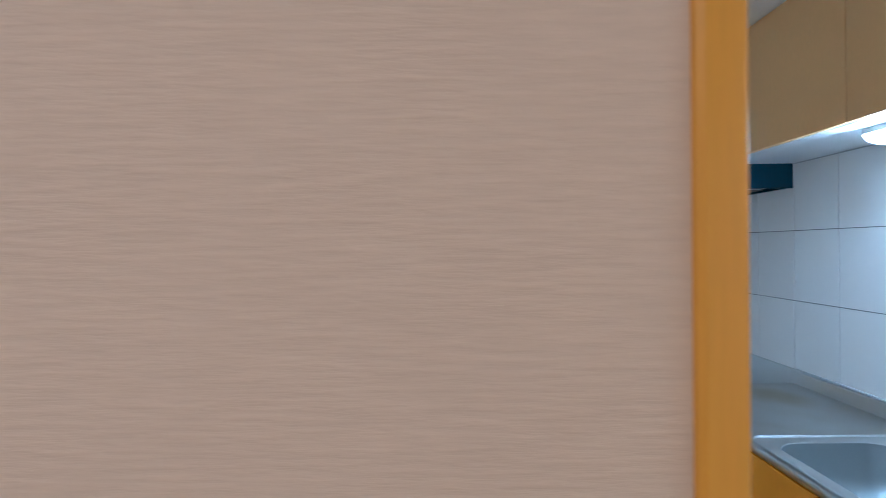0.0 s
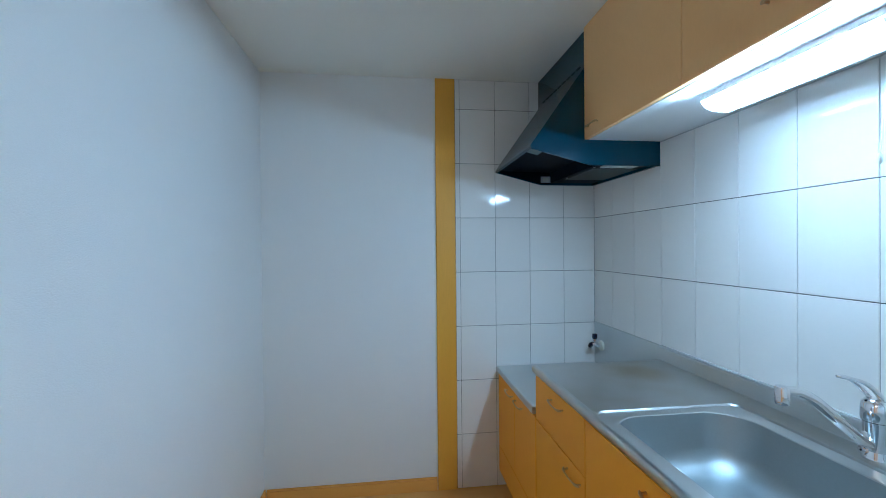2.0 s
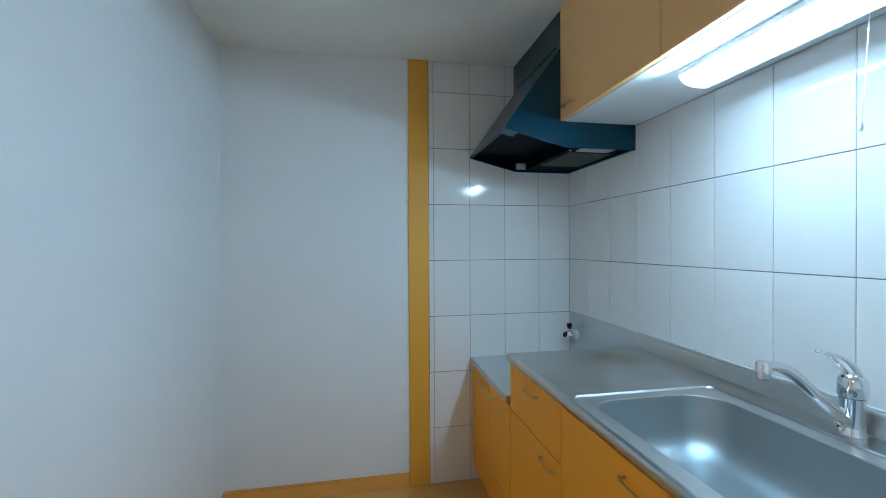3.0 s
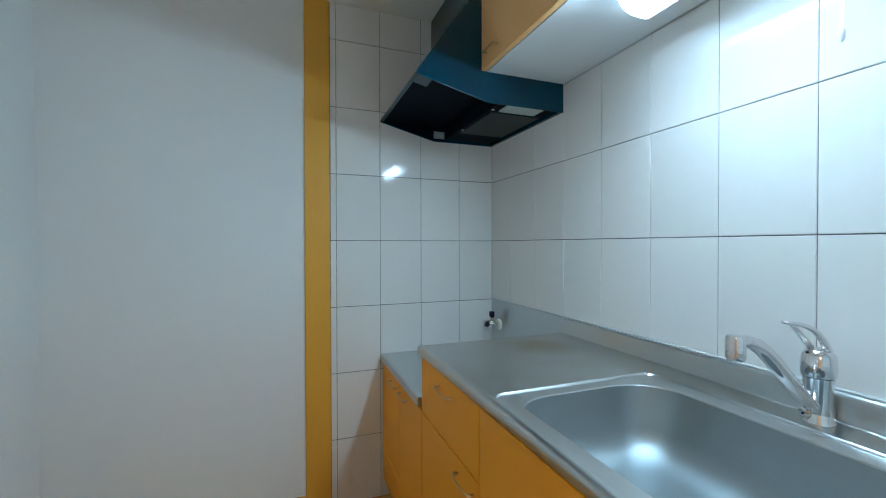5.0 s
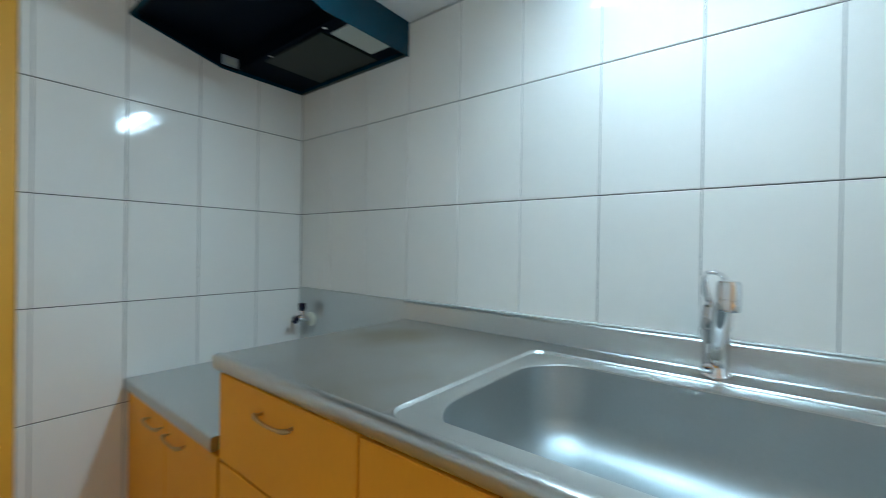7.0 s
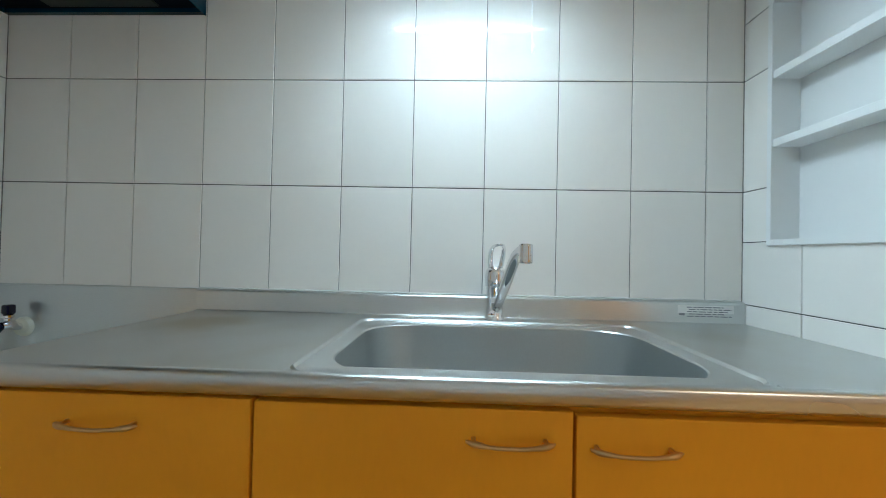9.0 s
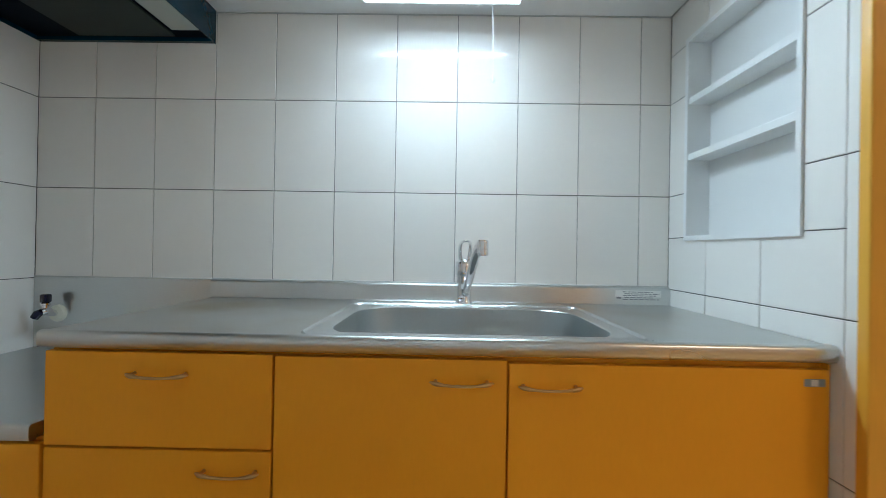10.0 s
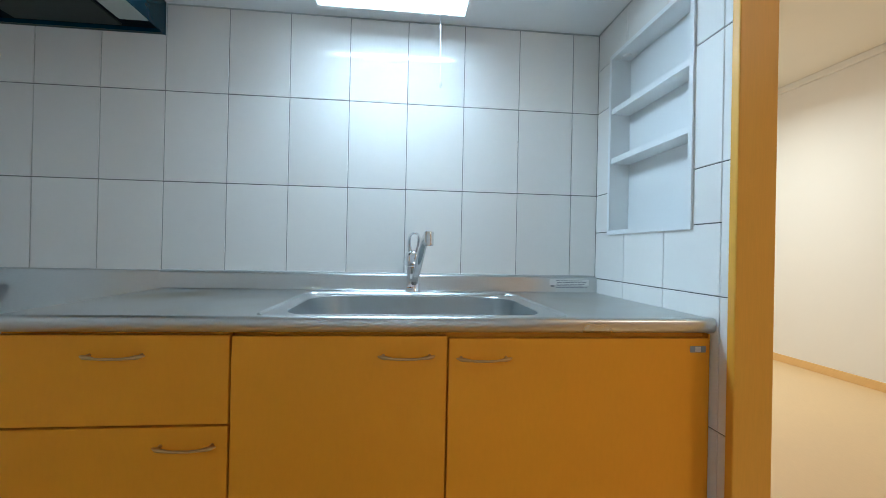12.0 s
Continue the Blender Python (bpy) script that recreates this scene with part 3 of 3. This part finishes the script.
# cooker hood
hood = thing("cooker_hood", "dark blue-black enamelled cooker hood with a sloping front", "cooker hood")
H0, H1 = 1.8685, 2.456
side = [(1.4285, 1.684), (1.110, 1.684), (0.852, 1.750), (0.848, 1.756), (0.850, 1.764), (1.099, 2.112), (1.099, CEIL - 0.002), (1.4285, CEIL - 0.002)]
part("side_panel", prism(side, H0, H0 + 0.003), M_HOOD, hood)
part("side_panel", prism(side, H1 - 0.003, H1), M_HOOD, hood)
shell = [(0.858, 1.750), (0.848, 1.756), (0.850, 1.764), (1.099, 2.112), (1.099, CEIL - 0.002), (1.102, CEIL - 0.002), (1.102, 2.111), (0.860, 1.766)]
part("front_panel", prism(shell, H0 + 0.003, H1 - 0.003), M_HOOD, hood, "", True)
for k in range(9):
    part("vent_slot", boxes((1.0978, 1.0985, H0 + 0.070 + 0.052 * k, H0 + 0.106 + 0.052 * k, 2.1245, 2.1285)), M_FILTER, hood)
part("rear_panel", boxes((1.422, 1.4285, H0 + 0.003, H1 - 0.003, 1.684, 2.2)), M_HOOD, hood)
under = [(1.422, 1.697), (1.169, 1.697), (1.168, 1.699), (1.168, 1.756), (0.866, 1.762), (0.862, 1.766), (1.172, 1.760), (1.172, 1.701), (1.422, 1.701)]
part("underside", prism(under, H0 + 0.003, H1 - 0.003), M_HOOD_SHADE, hood)
# thin sheets added to darken the inner side faces like shade
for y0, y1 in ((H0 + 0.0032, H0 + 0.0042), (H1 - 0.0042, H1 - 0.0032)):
    part("shade_liner", prism([(1.166, 1.690), (1.110, 1.690), (0.872, 1.750), (0.872, 1.761), (1.166, 1.756)], y0, y1), M_HOOD_SHADE, hood)
part("rim", boxes((1.4145, 1.4205, H0 + 0.003, H1 - 0.003, 1.684, 1.6965)), M_HOOD, hood)
corner = [(0.854, 1.7495), (0.905, 1.7370), (0.905, 1.7385), (0.854, 1.7515)]
part("corner_plate", prism(corner, H0 + 0.004, H0 + 0.075), M_HOOD, hood)
part("edge_trim", sweep([(0.852, H0 + 0.001, 1.749), (1.110, H0 + 0.001, 1.684), (1.428, H0 + 0.001, 1.684)], 0.0022, 8), M_HOOD, hood, "", True)
part("filter", boxes((1.185, 1.400, 1.985, 2.300, 1.691, 1.6965), bevel=0.001), M_FILTER, hood, "dark mesh grease filter")
part("lamp_cover", boxes((1.205, 1.360, 1.882, 1.968, 1.690, 1.6965), bevel=0.002), M_GLASS, hood, "frosted lamp cover")
for sy in (1.958, 2.249):
    part("screw", lathe([(0.001, 0.0), (0.007, 0.0), (0.007, -0.005), (0.001, -0.007)], (1.176, sy, 1.697), sides=10), M_CHROME, hood)
part("switch_plate", boxes((1.109, 1.165, H1 - 0.0074, H1 - 0.0044, 1.698, 1.733), bevel=0.001), M_GREY, hood, "pale switch plate")
part("switch_rocker", boxes((1.120, 1.154, H1 - 0.0092, H1 - 0.0076, 1.704, 1.727), bevel=0.0006), M_GLASS, hood)

# recessed shelf in the partition
niche = thing("wall_niche_shelf", "white recessed wall shelf with three compartments", "shelf")
part("frame", boxes((NX0 - 0.010, NX0 + 0.004, 0.360, 0.378, NZ0 - 0.010, NZ1 + 0.010), (NX1 - 0.004, NX1 + 0.010, 0.360, 0.378, NZ0 - 0.010, NZ1 + 0.010),
                    (NX0 + 0.004, NX1 - 0.004, 0.360, 0.378, NZ0 - 0.010, NZ0 + 0.004), (NX0 + 0.004, NX1 - 0.004, 0.360, 0.378, NZ1 - 0.004, NZ1 + 0.010)), M_WHITE, niche)
for spec in ((NX0, NX0 + 0.003, 0.3095, 0.361, NZ0 + 0.003, NZ1 - 0.003), (NX1 - 0.003, NX1, 0.3095, 0.361, NZ0 + 0.003, NZ1 - 0.003), (NX0, NX1, 0.3065, 0.309, NZ0, NZ1),
             (NX0, NX1, 0.3095, 0.361, NZ0, NZ0 + 0.003), (NX0, NX1, 0.3095, 0.361, NZ1 - 0.003, NZ1)):
    part("panel", boxes(spec), M_WHITE, niche)
for z in (1.295, 1.463):
    part("board", boxes((NX0 + 0.003, NX1 - 0.003, 0.3092, 0.374, z, z + 0.019), bevel=0.001), M_WHITE, niche)
part("hook", lathe([(0.003, 0.0), (0.014, 0.0), (0.013, -0.006), (0.003, -0.009)], (1.285, 0.345, NZ1 - 0.003), sides=16), M_WHITE, niche, "", True)

# ---- wall tiles ----
TW, GAP_U, GAP_Z = 0.1997, 0.0009, 0.0012
tile_meshes = {}


def tile(w, h):
    """A glazed tile in the x-z plane facing -y, from its lower left corner, 4 mm proud."""
    key = (round(w, 4), round(h, 4))
    if key not in tile_meshes:
        b, d = 0.0012, 0.0045
        me = bpy.data.meshes.new("tile")
        v = [(0, 0, 0), (w, 0, 0), (w, 0, h), (0, 0, h), (0, -d + b, 0), (w, -d + b, 0), (w, -d + b, h), (0, -d + b, h), (b, -d, b), (w - b, -d, b), (w - b, -d, h - b), (b, -d, h - b)]
        f = [(0, 1, 5, 4), (1, 2, 6, 5), (2, 3, 7, 6), (3, 0, 4, 7), (4, 5, 9, 8), (5, 6, 10, 9), (6, 7, 11, 10), (7, 4, 8, 11), (8, 9, 10, 11)]
        me.from_pydata(v, [], f)
        me.materials.append(M_TILE)
        me.shade_smooth()
        me.set_sharp_from_angle(angle=radians(30))
        tile_meshes[key] = me
    return tile_meshes[key]


def lay(wall, m, u0, u1, z0, z1):
    """A tile between u0 and u1 along the wall; m maps the tile's plane onto it."""
    if u1 - u0 < 0.006 or z1 - z0 < 0.006:
        return
    ob = new("tile", tile(u1 - u0 - 2 * GAP_U, z1 - z0 - 2 * GAP_Z))
    ob.parent = wall
    ob.matrix_basis = m(u0 + GAP_U, z0 + GAP_Z) @ pose(0, 0, 0, random.uniform(-0.05, 0.05), 0, random.uniform(-0.07, 0.07))


def north(u, z):
    return pose(u, YN - 0.0006, z)


def east(u, z):
    return pose(XE - 0.0006, -u, z, 0, 0, -90)


def south(u, z):
    return pose(-u, YS + 0.0006, z, 0, 0, 180)


part("grout", boxes((0.6205, XE, YN - 0.0022, YN, 0.0, CEIL)), M_GROUT, wall_north)
part("grout", boxes((XE - 0.0022, XE, YS, YN - 0.003, 0.6, 1.9)), M_GROUT, wall_east)
grout_s = boxes((DOOR1 + 0.0225, NX0, YS, YS + 0.0022, 0.0, CEIL), (NX1, XE - 0.003, YS, YS + 0.0022, 0.0, CEIL), (NX0, NX1, YS, YS + 0.0022, 0.0, NZ0), (NX0, NX1, YS, YS + 0.0022, NZ1, CEIL))
part("grout", grout_s, M_GROUT, wall_south)

n_cols = [0.6215, 0.6475, 0.8465, 1.0455, 1.2455, XE - 0.0045]
rows_z = [0.0, 0.3, 0.6, 0.9, 1.2, 1.5, 1.8, 2.1, CEIL]
for u0, u1 in zip(n_cols, n_cols[1:]):
    for z0, z1 in zip(rows_z, rows_z[1:]):
        lay(wall_north, north, u0, u1, z0, z1)
e_cols = [-YN + 0.0045] + [-2.2655 + TW * j for j in range(10)] + [-YS - 0.0045]
for u0, u1 in zip(e_cols, e_cols[1:]):
    for z0, z1 in ((0.9, 1.2), (1.2, 1.5), (1.5, 1.8)):
        lay(wall_east, east, u0, u1, z0, z1)
s_cols = [-XE + 0.0045, -1.2375, -1.037, -0.837, -DOOR1 - 0.0225]
for u0, u1 in zip(s_cols, s_cols[1:]):
    for z0, z1 in zip(rows_z, rows_z[1:]):
        # tiles are cut round the niche
        hu0, hu1 = max(u0, -NX1), min(u1, -NX0)
        hz0, hz1 = max(z0, NZ0), min(z1, NZ1)
        if hu0 < hu1 and hz0 < hz1:
            lay(wall_south, south, u0, u1, z0, hz0)
            lay(wall_south, south, u0, u1, hz1, z1)
            lay(wall_south, south, u0, hu0, hz0, hz1)
            lay(wall_south, south, hu1, u1, hz0, hz1)
        else:
            lay(wall_south, south, u0, u1, z0, z1)
